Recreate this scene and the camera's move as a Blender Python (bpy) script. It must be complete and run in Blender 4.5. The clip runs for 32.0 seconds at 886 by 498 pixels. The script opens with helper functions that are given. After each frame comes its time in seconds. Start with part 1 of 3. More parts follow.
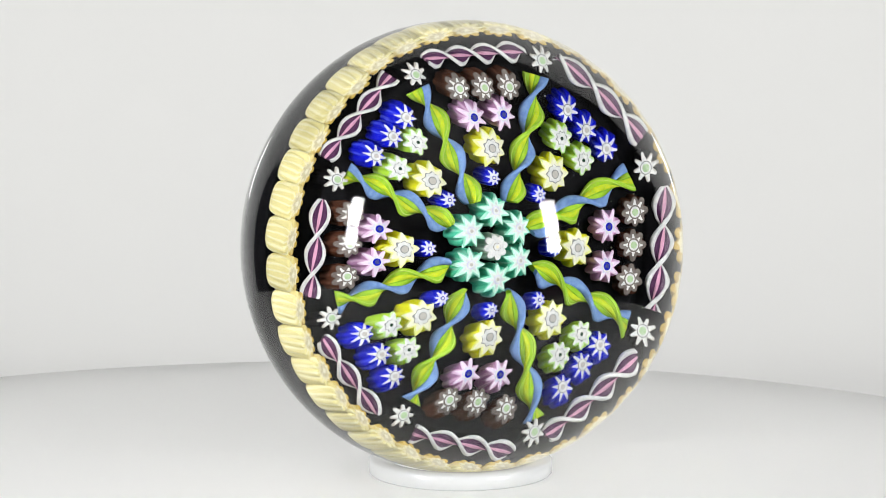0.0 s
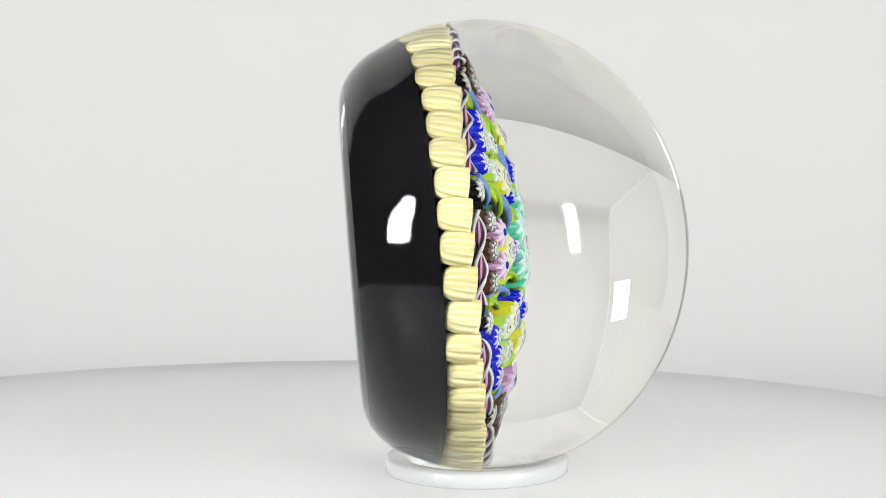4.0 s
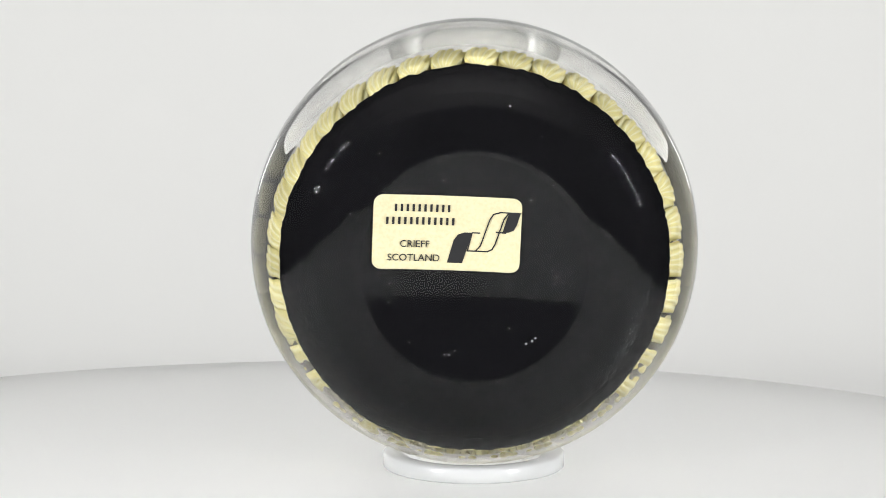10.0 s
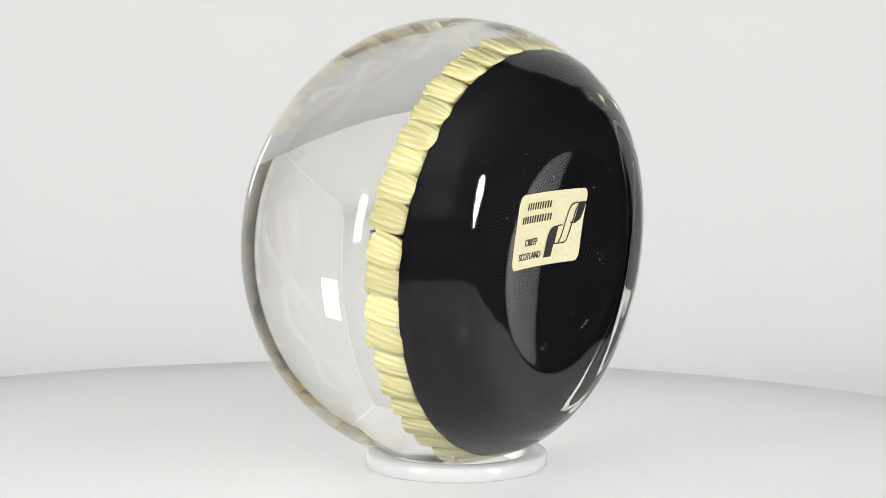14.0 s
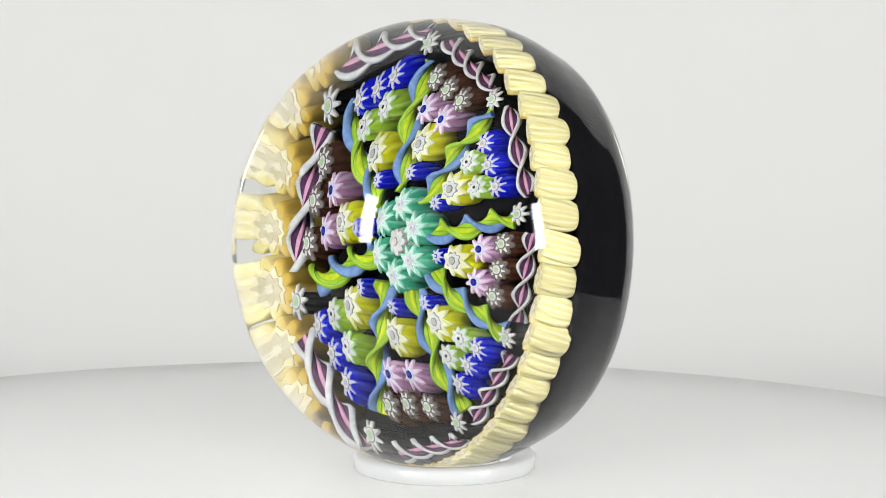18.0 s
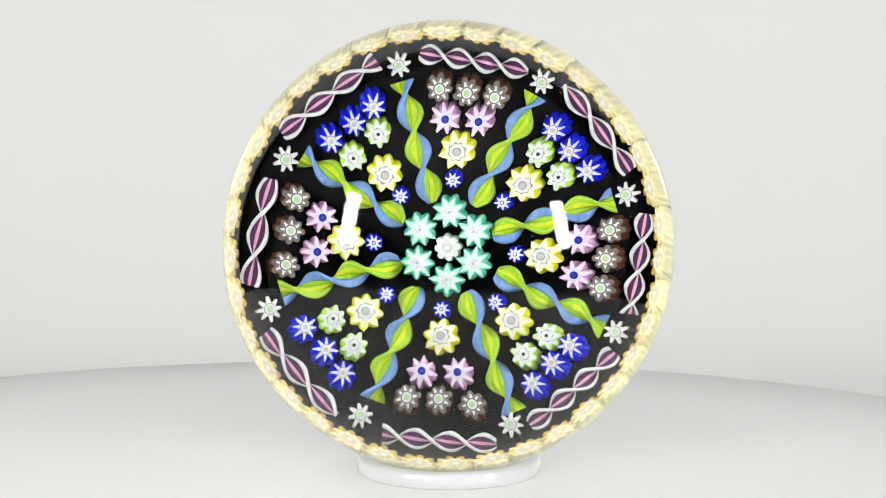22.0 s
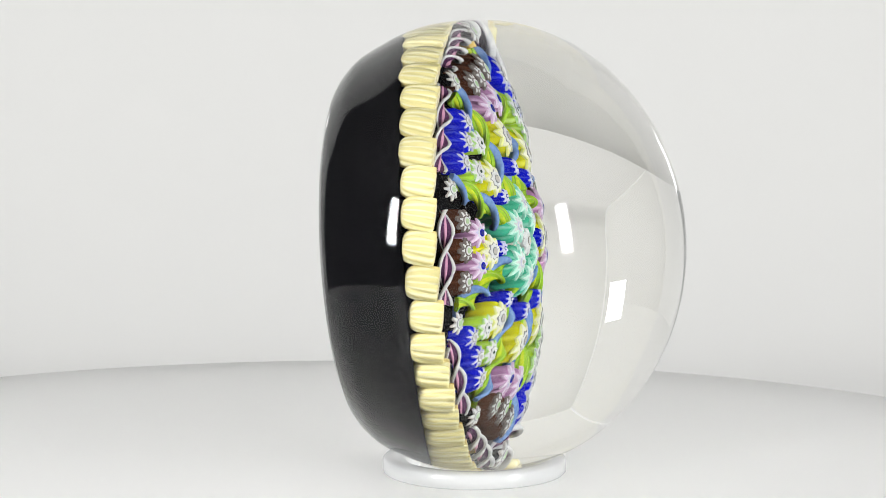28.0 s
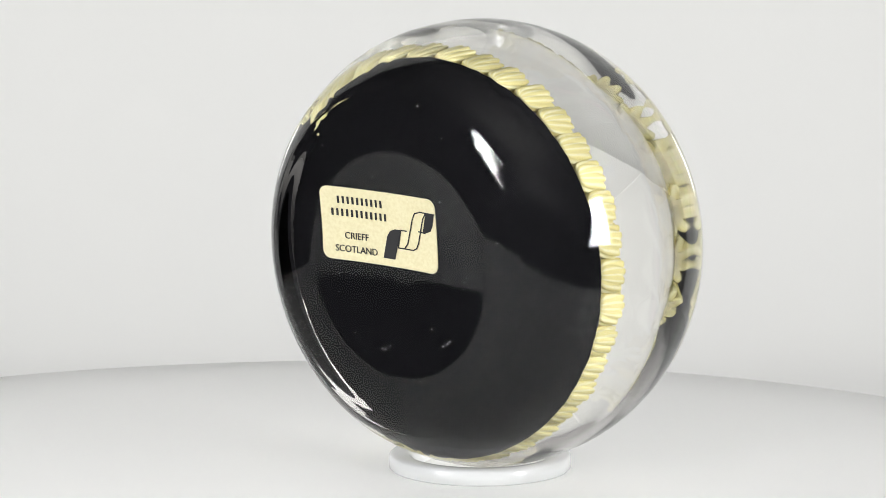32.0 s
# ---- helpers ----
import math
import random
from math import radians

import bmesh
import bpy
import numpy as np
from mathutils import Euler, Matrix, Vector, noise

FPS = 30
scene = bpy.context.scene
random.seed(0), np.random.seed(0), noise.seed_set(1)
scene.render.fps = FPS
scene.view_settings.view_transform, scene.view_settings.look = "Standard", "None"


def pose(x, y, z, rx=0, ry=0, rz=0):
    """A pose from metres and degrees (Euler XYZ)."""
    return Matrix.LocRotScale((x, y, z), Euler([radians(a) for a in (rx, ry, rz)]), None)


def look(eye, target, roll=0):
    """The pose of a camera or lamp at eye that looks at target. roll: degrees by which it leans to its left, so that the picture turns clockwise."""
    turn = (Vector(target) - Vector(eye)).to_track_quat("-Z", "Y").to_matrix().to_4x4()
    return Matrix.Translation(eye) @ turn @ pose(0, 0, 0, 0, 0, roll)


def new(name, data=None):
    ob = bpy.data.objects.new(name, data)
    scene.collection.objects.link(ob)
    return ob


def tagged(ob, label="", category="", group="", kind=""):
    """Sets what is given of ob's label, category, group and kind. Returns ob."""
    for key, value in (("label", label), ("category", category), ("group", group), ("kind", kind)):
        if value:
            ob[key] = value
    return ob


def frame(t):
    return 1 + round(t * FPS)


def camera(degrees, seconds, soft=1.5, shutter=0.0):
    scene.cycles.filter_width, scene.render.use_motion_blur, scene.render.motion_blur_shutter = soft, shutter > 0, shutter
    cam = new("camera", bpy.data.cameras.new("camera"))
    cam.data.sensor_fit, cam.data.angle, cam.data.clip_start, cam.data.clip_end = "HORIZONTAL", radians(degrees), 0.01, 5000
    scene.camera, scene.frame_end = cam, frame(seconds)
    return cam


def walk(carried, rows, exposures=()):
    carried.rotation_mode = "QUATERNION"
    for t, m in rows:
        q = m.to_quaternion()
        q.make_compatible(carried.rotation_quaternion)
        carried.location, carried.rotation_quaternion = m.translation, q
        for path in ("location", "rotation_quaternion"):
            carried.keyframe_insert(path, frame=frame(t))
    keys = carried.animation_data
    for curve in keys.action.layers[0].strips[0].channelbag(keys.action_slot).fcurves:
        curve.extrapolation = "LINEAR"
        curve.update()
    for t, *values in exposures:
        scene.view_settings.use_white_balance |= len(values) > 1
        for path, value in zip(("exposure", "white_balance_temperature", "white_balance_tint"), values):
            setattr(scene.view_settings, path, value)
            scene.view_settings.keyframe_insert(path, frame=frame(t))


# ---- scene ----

# ================= plan =================
# One paperweight stands on its edge in a low ring on a white board with added underlight and turns once in 24.73 s.
MM = 0.001
K = 0.0945 * MM            # one design unit of the weight
TILT = 7.67                # camera looks down
DIST = 5000 * K
LIFT = 0.0373              # height of the point looked at, on the turning axis
PERIOD, FACING = 24.73, 22.41

cam = camera(17.82, 32.0, soft=0.75)
e = radians(TILT)
EYE = Vector((-34 / 5000 * DIST, -DIST * math.cos(e), LIFT + DIST * math.sin(e)))
CAM_POSE = look(EYE, EYE + Vector((0, math.cos(e), -math.sin(e))))
walk(cam, [(0.0, CAM_POSE), (32.0, CAM_POSE)])

# ================= world and light =================
world = bpy.data.worlds.new("room_air")
scene.world = world
world.use_nodes = True
world.node_tree.nodes["Background"].inputs["Color"].default_value = (0.9, 0.95, 1.0, 1)
world.node_tree.nodes["Background"].inputs["Strength"].default_value = 0.02


def area_lamp(name, eye, target, sx, sy, watts, color=(1, 1, 1)):
    lamp = bpy.data.lights.new(name, "AREA")
    lamp.shape, lamp.size, lamp.size_y, lamp.energy, lamp.color = "RECTANGLE", sx, sy, watts, color
    ob = new(name, lamp)
    ob.matrix_world = look(eye, target)
    return ob


STRIPS = [(Vector((-0.71, -0.64, 0.265)), "strip_left"), (Vector((0.755, -0.62, 0.215)), "strip_right")]
for way, name in STRIPS:
    area_lamp(name + "_light", Vector((0, 0, 0.0379)) + way * 0.40, (0, 0, 0.038), 0.048, 0.14, 1.14)
GLOW = 0.86                # watts for each square metre of the tent's lit fabric
TENT_X, TENT_Y0, TENT_Y1, TENT_Z0, TENT_Z1 = 0.34, 0.22, 0.80, -0.16, 0.50
area_lamp("tent_top_light", (0, (TENT_Y0 + TENT_Y1) / 2, TENT_Z1 - 0.004), (0, (TENT_Y0 + TENT_Y1) / 2, 0), 2 * TENT_X + 0.01, TENT_Y1 - TENT_Y0, GLOW * 2 * TENT_X * (TENT_Y1 - TENT_Y0))
area_lamp("tent_back_light", (0, TENT_Y1 + 0.055, (TENT_Z0 + TENT_Z1) / 2), (0, 0, (TENT_Z0 + TENT_Z1) / 2), 2 * TENT_X, TENT_Z1 - TENT_Z0, 0.63)
# fill added under the sheet's floor, to brighten it as seen through the dome
area_lamp("tent_floor_light", (0, 0.52, TENT_Z0 - 0.03), (0, 0.52, 0), 2 * TENT_X, 0.56, 0.74)
for side in (-1, 1):
    area_lamp("tent_corner_light", (side * 0.258, 0.535, 0.066), (0, 0, 0.035), 0.044, 0.075, 0.024)
BOARD_X, BOARD_Y, BOARD_R = -205 * K, -428 * K, 1552 * K
# unseen lamps added under the board to brighten it, the second its far side
for y, z, sx, sy, watts in ((BOARD_Y, -0.030, 2 * BOARD_R - 0.014, 2 * BOARD_R - 0.014, 0.14), (BOARD_Y + 0.074, -0.012, 0.27, 0.142, 0.072)):
    board_fill = area_lamp("board_light", (BOARD_X, y, z), (BOARD_X, y, 0), sx, sy, watts)
    board_fill.data.shape = "ELLIPSE"
for side in (-1, 1):
    mid = (TENT_Y0 + TENT_Y1) / 2, (TENT_Z0 + TENT_Z1) / 2
    area_lamp("tent_side_light", (side * (TENT_X - 0.004), *mid), (0, *mid), TENT_Y1 - TENT_Y0, TENT_Z1 - TENT_Z0 + 0.03, 0.92 * GLOW * (TENT_Y1 - TENT_Y0) * (TENT_Z1 - TENT_Z0))
# fill lamp added out of view, bounced off the ceiling to lift the blacks
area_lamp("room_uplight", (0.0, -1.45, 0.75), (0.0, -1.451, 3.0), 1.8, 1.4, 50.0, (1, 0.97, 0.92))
scene.view_settings.exposure = 0.15

# ================= materials =================


def material(name, color, rough=0.5, spec=0.5, metal=0.0):
    m = bpy.data.materials.new(name)
    m.use_nodes = True
    b = m.node_tree.nodes["Principled BSDF"]
    b.inputs["Base Color"].default_value = (*color, 1)
    b.inputs["Roughness"].default_value = rough
    b.inputs["Specular IOR Level"].default_value = spec
    b.inputs["Metallic"].default_value = metal
    return m


def glass_material(name, color, ior=1.52, rough=0.0):
    m = material(name, color, rough)
    b = m.node_tree.nodes["Principled BSDF"]
    b.inputs["Transmission Weight"].default_value = 1.0
    b.inputs["IOR"].default_value = ior
    b.inputs["Specular Tint"].default_value = (0.6, 0.6, 0.6, 1)
    return m


CLEAR = glass_material("clear_lead_glass", (0.988, 0.984, 0.95), 1.543)
SATIN = glass_material("finely_ground_glass", (0.985, 0.985, 0.965), 1.543, 0.03)
BLACK = material("black_glass", (0.006, 0.006, 0.007), 0.3, 0.0)
WHITE_SHEET = material("white_satin_sheet", (0.90, 0.90, 0.89), 0.5, 0.25)


def translucent(m, color, share):
    """Let a share of the light through a thin white sheet."""
    t = m.node_tree
    through_light = t.nodes.new("ShaderNodeBsdfTranslucent")
    through_light.inputs["Color"].default_value = (*color, 1)
    mix = t.nodes.new("ShaderNodeMixShader")
    mix.inputs["Fac"].default_value = share
    t.links.new(t.nodes["Principled BSDF"].outputs[0], mix.inputs[1])
    t.links.new(through_light.outputs[0], mix.inputs[2])
    t.links.new(mix.outputs[0], t.nodes["Material Output"].inputs["Surface"])
    return m


WHITE_SHEET = translucent(WHITE_SHEET, (0.9, 0.9, 0.89), 0.6)
BOARD = translucent(material("opal_board", (0.90, 0.90, 0.895), 0.30, 0.2), (0.92, 0.92, 0.91), 0.35)
ACRYLIC = material("white_acrylic", (0.74, 0.75, 0.75), 0.2, 0.4)
ACRYLIC.node_tree.nodes["Principled BSDF"].inputs["Transmission Weight"].default_value = 0.12
TENT = material("tent_fabric", (0.72, 0.72, 0.71), 0.8, 0.2)
DARK_WALL = material("grey_wall", (0.24, 0.24, 0.25), 0.8)
def cane_material(name, deep, pale, lobes=8, share=0.45, inner_shade=None):
    """Glass cane seen from its side: pale and deep stripes along the rod, with a slow drift of tone; the last colour
    paints shade on the side towards the weight's middle.
    """
    m = material(name, deep, 0.45, 0.0)
    t, b = m.node_tree, m.node_tree.nodes["Principled BSDF"]
    co = t.nodes.new("ShaderNodeTexCoord")
    xyz = t.nodes.new("ShaderNodeSeparateXYZ")
    t.links.new(co.outputs["Object"], xyz.inputs[0])
    angle = t.nodes.new("ShaderNodeMath")
    angle.operation = "ARCTAN2"
    t.links.new(xyz.outputs["Y"], angle.inputs[0])
    t.links.new(xyz.outputs["X"], angle.inputs[1])
    mul = t.nodes.new("ShaderNodeMath")
    mul.operation = "MULTIPLY"
    mul.inputs[1].default_value = lobes
    wave = t.nodes.new("ShaderNodeTexNoise")
    wave.inputs["Scale"].default_value = 260
    t.links.new(co.outputs["Object"], wave.inputs["Vector"])
    bent = t.nodes.new("ShaderNodeMath")
    bent.operation = "MULTIPLY_ADD"
    bent.inputs[1].default_value = 0.4
    t.links.new(wave.outputs[0], bent.inputs[0])
    t.links.new(angle.outputs[0], bent.inputs[2])
    t.links.new(bent.outputs[0], mul.inputs[0])
    cos = t.nodes.new("ShaderNodeMath")
    cos.operation = "COSINE"
    t.links.new(mul.outputs[0], cos.inputs[0])
    grain = t.nodes.new("ShaderNodeTexNoise")
    grain.inputs["Scale"].default_value = 700
    grain.inputs["Detail"].default_value = 3
    t.links.new(co.outputs["Object"], grain.inputs["Vector"])
    add = t.nodes.new("ShaderNodeMath")
    add.operation = "MULTIPLY_ADD"
    t.links.new(grain.outputs[0], add.inputs[0])
    add.inputs[1].default_value = 1.4
    t.links.new(cos.outputs[0], add.inputs[2])
    ramp = t.nodes.new("ShaderNodeMapRange")
    ramp.inputs["From Min"].default_value = 1.7 - 2.0 * share
    ramp.inputs["From Max"].default_value = 2.3 - 1.0 * share
    t.links.new(add.outputs[0], ramp.inputs["Value"])
    mix = t.nodes.new("ShaderNodeMixRGB")
    mix.inputs["Color1"].default_value = (*deep, 1)
    mix.inputs["Color2"].default_value = (*pale, 1)
    t.links.new(ramp.outputs[0], mix.inputs["Fac"])
    info = t.nodes.new("ShaderNodeObjectInfo")
    hsv = t.nodes.new("ShaderNodeHueSaturation")
    vary = t.nodes.new("ShaderNodeMapRange")
    vary.inputs["To Min"].default_value = 0.82
    vary.inputs["To Max"].default_value = 1.08
    t.links.new(info.outputs["Random"], vary.inputs["Value"])
    t.links.new(vary.outputs[0], hsv.inputs["Value"])
    t.links.new(mix.outputs[0], hsv.inputs["Color"])
    t.links.new(hsv.outputs[0], b.inputs["Base Color"])
    # the dimmer light on the inner side, painted as a darker amber
    if inner_shade:
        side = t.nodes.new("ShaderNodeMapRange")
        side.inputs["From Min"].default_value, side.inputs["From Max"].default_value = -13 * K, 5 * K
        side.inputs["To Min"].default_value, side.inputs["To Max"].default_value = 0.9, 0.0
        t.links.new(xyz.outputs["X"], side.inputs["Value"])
        shade_mix = t.nodes.new("ShaderNodeMixRGB")
        shade_mix.inputs["Color2"].default_value = (*inner_shade, 1)
        t.links.new(side.outputs[0], shade_mix.inputs["Fac"])
        t.links.new(hsv.outputs[0], shade_mix.inputs["Color1"])
        t.links.new(shade_mix.outputs[0], b.inputs["Base Color"])
    return m


def enamel(name, color, color2=None):
    """Opaque coloured glass with a little cloudiness."""
    m = material(name, color, 0.5, 0.0)
    t, b = m.node_tree, m.node_tree.nodes["Principled BSDF"]
    co = t.nodes.new("ShaderNodeTexCoord")
    grain = t.nodes.new("ShaderNodeTexNoise")
    grain.inputs["Scale"].default_value = 1700
    grain.inputs["Detail"].default_value = 4
    t.links.new(co.outputs["Object"], grain.inputs["Vector"])
    cloud = t.nodes.new("ShaderNodeMapRange")
    cloud.inputs["From Min"].default_value = 0.36
    cloud.inputs["From Max"].default_value = 0.66
    t.links.new(grain.outputs[0], cloud.inputs["Value"])
    mix = t.nodes.new("ShaderNodeMixRGB")
    mix.inputs["Color1"].default_value = (*color, 1)
    mix.inputs["Color2"].default_value = (*(color2 or [0.8 * c for c in color]), 1)
    t.links.new(cloud.outputs[0], mix.inputs["Fac"])
    t.links.new(mix.outputs[0], b.inputs["Base Color"])
    return m


# the border rod's last colour is the shade painted on its inner side
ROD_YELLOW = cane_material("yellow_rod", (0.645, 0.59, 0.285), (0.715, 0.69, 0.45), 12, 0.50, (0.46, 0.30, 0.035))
ROD_BIG = cane_material("lemon_rod", (0.57, 0.57, 0.0127), (0.654, 0.654, 0.068), 8, 0.3)
ROD_GREEN = cane_material("lime_rod", (0.34, 0.561, 0.0425), (0.493, 0.663, 0.221), 8, 0.3)
ROD_PINK = cane_material("lilac_rod", (0.357, 0.187, 0.34), (0.612, 0.425, 0.595), 8, 0.4)
ROD_BROWN = cane_material("brown_rod", (0.0638, 0.0255, 0.0153), (0.102, 0.0425, 0.0255), 8, 0.3)
ROD_BLUE = cane_material("royal_blue_rod", (0.0051, 0.0085, 0.425), (0.068, 0.102, 0.663), 8, 0.2)
ROD_TEAL = cane_material("teal_rod", (0.0595, 0.408, 0.255), (0.297, 0.612, 0.493), 8, 0.3)
ROD_PALE = cane_material("milky_green_rod", (0.468, 0.561, 0.468), (0.68, 0.697, 0.646), 8, 0.4)
ROD_BLACK = material("black_rod", (0.006, 0.006, 0.007), 0.4, 0.0)
CREAM = enamel("cream_enamel", (0.62, 0.629, 0.51), (0.595, 0.603, 0.408))
AQUA = enamel("aqua_enamel", (0.527, 0.697, 0.629), (0.425, 0.663, 0.578))
BLUSH = enamel("blush_enamel", (0.629, 0.561, 0.646), (0.561, 0.476, 0.629))
WHITE = enamel("white_enamel", (0.595, 0.603, 0.595), (0.459, 0.484, 0.501))
CLOUD = enamel("cloudy_cream_enamel", (0.66, 0.63, 0.46), (0.60, 0.54, 0.32))
LEMON = enamel("lemon_enamel", (0.646, 0.68, 0.306), (0.612, 0.646, 0.187))
TEAL = enamel("teal_enamel", (0.187, 0.527, 0.399), (0.357, 0.629, 0.527))
LILAC = enamel("lilac_enamel", (0.527, 0.357, 0.527), (0.629, 0.51, 0.646))
LIME = enamel("lime_enamel", (0.306, 0.527, 0.153), (0.468, 0.646, 0.357))
MINT = enamel("mint_enamel", (0.289, 0.425, 0.238), (0.374, 0.493, 0.323))
GREY = enamel("grey_enamel", (0.221, 0.23, 0.238), (0.153, 0.162, 0.17))
STONE = enamel("stone_enamel", (0.306, 0.289, 0.255))
LAVENDER = enamel("lavender_enamel", (0.527, 0.544, 0.68), (0.425, 0.442, 0.612))
FROST = enamel("sandy_enamel", (0.53, 0.50, 0.38), (0.46, 0.42, 0.28))
PEBBLE = enamel("pebble_grey_enamel", (0.408, 0.391, 0.365), (0.34, 0.332, 0.315))
IVORY = enamel("ivory_enamel", (0.663, 0.654, 0.561), (0.578, 0.552, 0.391))
SLATE = enamel("slate_blue_enamel", (0.0425, 0.051, 0.187))
NAVY = enamel("navy_enamel", (0.0085, 0.0127, 0.34))
DARK_GREEN = enamel("dark_green_enamel", (0.017, 0.0425, 0.0255))
SMOKE = enamel("smoky_enamel", (0.111, 0.0935, 0.085), (0.17, 0.153, 0.145))
RIB_GREEN = enamel("ribbon_green", (0.221, 0.425, 0.0255), (0.306, 0.493, 0.0425))
RIB_YELLOW = enamel("ribbon_yellow", (0.493, 0.544, 0.0255), (0.323, 0.459, 0.0255))
RIB_BLUE = enamel("ribbon_blue", (0.119, 0.212, 0.442), (0.17, 0.281, 0.51))
RIB_DARK = enamel("ribbon_dark_green", (0.145, 0.306, 0.0255), (0.187, 0.357, 0.0255))
RIB_PALE = enamel("ribbon_pale_lime", (0.357, 0.51, 0.102), (0.306, 0.459, 0.068))
PURPLE = enamel("dark_purple", (0.060, 0.022, 0.060), (0.085, 0.035, 0.085))
ROSE = enamel("rose_pink", (0.561, 0.306, 0.425), (0.493, 0.255, 0.374))
LABEL = enamel("cream_paper", (0.84, 0.78, 0.52), (0.78, 0.71, 0.44))
INK = material("dark_ink", (0.018, 0.018, 0.02), 0.5)

# ================= helpers =================


def mesh_object(name, bm, mat, parent=None):
    me = bpy.data.meshes.new(name)
    bm.to_mesh(me)
    bm.free()
    me.materials.append(mat)
    ob = new(name, me)
    ob.parent = parent
    return ob


def part(name, bm, mat, parent, label=""):
    return tagged(mesh_object(name, bm, mat, parent), label)


def smooth(bm):
    for f in bm.faces:
        f.smooth = True
    return bm


def lathe(profile, turns=128):
    """A surface of revolution round z; profile: (z, r) from pole to pole."""
    bm = bmesh.new()
    rings = []
    for z, r in profile:
        if r < 1e-7:
            rings.append([bm.verts.new((0, 0, z))])
        else:
            rings.append([bm.verts.new((r * math.cos(a), r * math.sin(a), z)) for a in (2 * math.pi * i / turns for i in range(turns))])
    for a, b in zip(rings, rings[1:]):
        for i in range(turns):
            j = (i + 1) % turns
            quad = [a[i % len(a)], a[j % len(a)], b[j % len(b)], b[i % len(b)]]
            seen = []
            for v in quad:
                if v not in seen:
                    seen.append(v)
            bm.faces.new(seen)
    bmesh.ops.recalc_face_normals(bm, faces=bm.faces)
    return smooth(bm)


def spline(points, steps=10):
    """Points of a smooth curve through the given ones."""
    p = [Vector(points[0])] + [Vector(q) for q in points] + [Vector(points[-1])]
    out = []
    for i in range(1, len(p) - 2):
        for k in range(steps):
            t = k / steps
            a, b, c, d = p[i - 1:i + 3]
            out.append(0.5 * (2 * b + (c - a) * t + (2 * a - 5 * b + 4 * c - d) * t * t + (3 * b - a - 3 * c + d) * t ** 3))
    return out + [p[-1]]


# ================= the sweep and the room =================
bm = bmesh.new()
R_SWEEP = 0.05
curve = [(0.03, TENT_Z0), (TENT_Y1 - 0.01 - R_SWEEP, TENT_Z0)] + [(TENT_Y1 - 0.01 - R_SWEEP + R_SWEEP * math.sin(a), TENT_Z0 + R_SWEEP - R_SWEEP * math.cos(a)) for a in (radians(3 * i) for i in range(1, 31))] + [(TENT_Y1 - 0.01, TENT_Z1 - 0.002)]
rows_v = [[bm.verts.new((x, y, z)) for x in (-TENT_X, TENT_X)] for y, z in curve]
for a, b in zip(rows_v, rows_v[1:]):
    bm.faces.new((a[0], a[1], b[1], b[0]))
sweep = mesh_object("backdrop", smooth(bm), WHITE_SHEET)
tagged(sweep, "seamless satin white sheet curving up behind the paperweight", "backdrop", kind="structure")


def box(x0, y0, z0, x1, y1, z1):
    bm = bmesh.new()
    bmesh.ops.create_cube(bm, size=1)
    bmesh.ops.scale(bm, vec=(x1 - x0, y1 - y0, z1 - z0), verts=bm.verts)
    bmesh.ops.translate(bm, vec=((x0 + x1) / 2, (y0 + y1) / 2, (z0 + z1) / 2), verts=bm.verts)
    return bm


for name, b in (("floor", (-2, -2.5, -0.8, 2, 1.5, -0.75)), ("wall_back", (-2, 1.4, -0.75, 2, 1.5, 1.8)), ("wall_front", (-2, -2.5, -0.75, 2, -2.4, 1.8)),
                ("wall_left", (-2.1, -2.5, -0.75, -2, 1.5, 1.8)), ("wall_right", (2, -2.5, -0.75, 2.1, 1.5, 1.8)), ("ceiling", (-2, -2.5, 1.8, 2, 1.5, 1.9))):
    tagged(mesh_object(name, box(*b), DARK_WALL), "dim grey studio " + name.split("_")[0], name.split("_")[0], kind="structure")

for name, side in (("wall_tent_left", -1), ("wall_tent_right", 1)):
    x0, x1 = sorted((side * TENT_X, side * (TENT_X + 0.008)))
    tagged(mesh_object(name, box(x0, TENT_Y0, TENT_Z0 - 0.039, x1, TENT_Y1 + 0.07, TENT_Z1), TENT), "white fabric side of a small photo tent", "tent wall", kind="structure")
for name, b in (("wall_tent_back", (-TENT_X - 0.008, TENT_Y1 + 0.06, TENT_Z0 - 0.039, TENT_X + 0.008, TENT_Y1 + 0.07, TENT_Z1)), ("ceiling_tent", (-TENT_X - 0.008, TENT_Y0, TENT_Z1 + 0.002, TENT_X + 0.008, TENT_Y1 + 0.07, TENT_Z1 + 0.009))):
    tagged(mesh_object(name, box(*b), TENT), "pale fabric panel of a small photo tent", "tent wall", kind="structure")
tagged(mesh_object("table", box(-0.36, -0.25, -0.75, 0.36, 0.9, TENT_Z0 - 0.04), DARK_WALL), "dark table top under the white sheet", "table", kind="structure")

# a round opal board carries the weight; the drum and its underlight are added, unseen
platform = mesh_object("platform", lathe([(-0.006, 0.0), (-0.006, BOARD_R - 0.001), (-0.005, BOARD_R), (-0.001, BOARD_R), (0.0, BOARD_R - 0.001), (0.0, 0.0)], 192), BOARD)
platform.location = (BOARD_X, BOARD_Y, 0)
tagged(platform, "round glossy opal white board under the ring stand", "platform", kind="structure")
drum = mesh_object("platform_drum", lathe([(-0.0065, BOARD_R - 0.006), (-0.0065, BOARD_R - 0.003), (TENT_Z0 + 0.001, BOARD_R - 0.003), (TENT_Z0 + 0.001, 0.0005), (TENT_Z0 + 0.004, 0.0005), (TENT_Z0 + 0.004, BOARD_R - 0.006), (-0.0065, BOARD_R - 0.006)], 96), TENT)
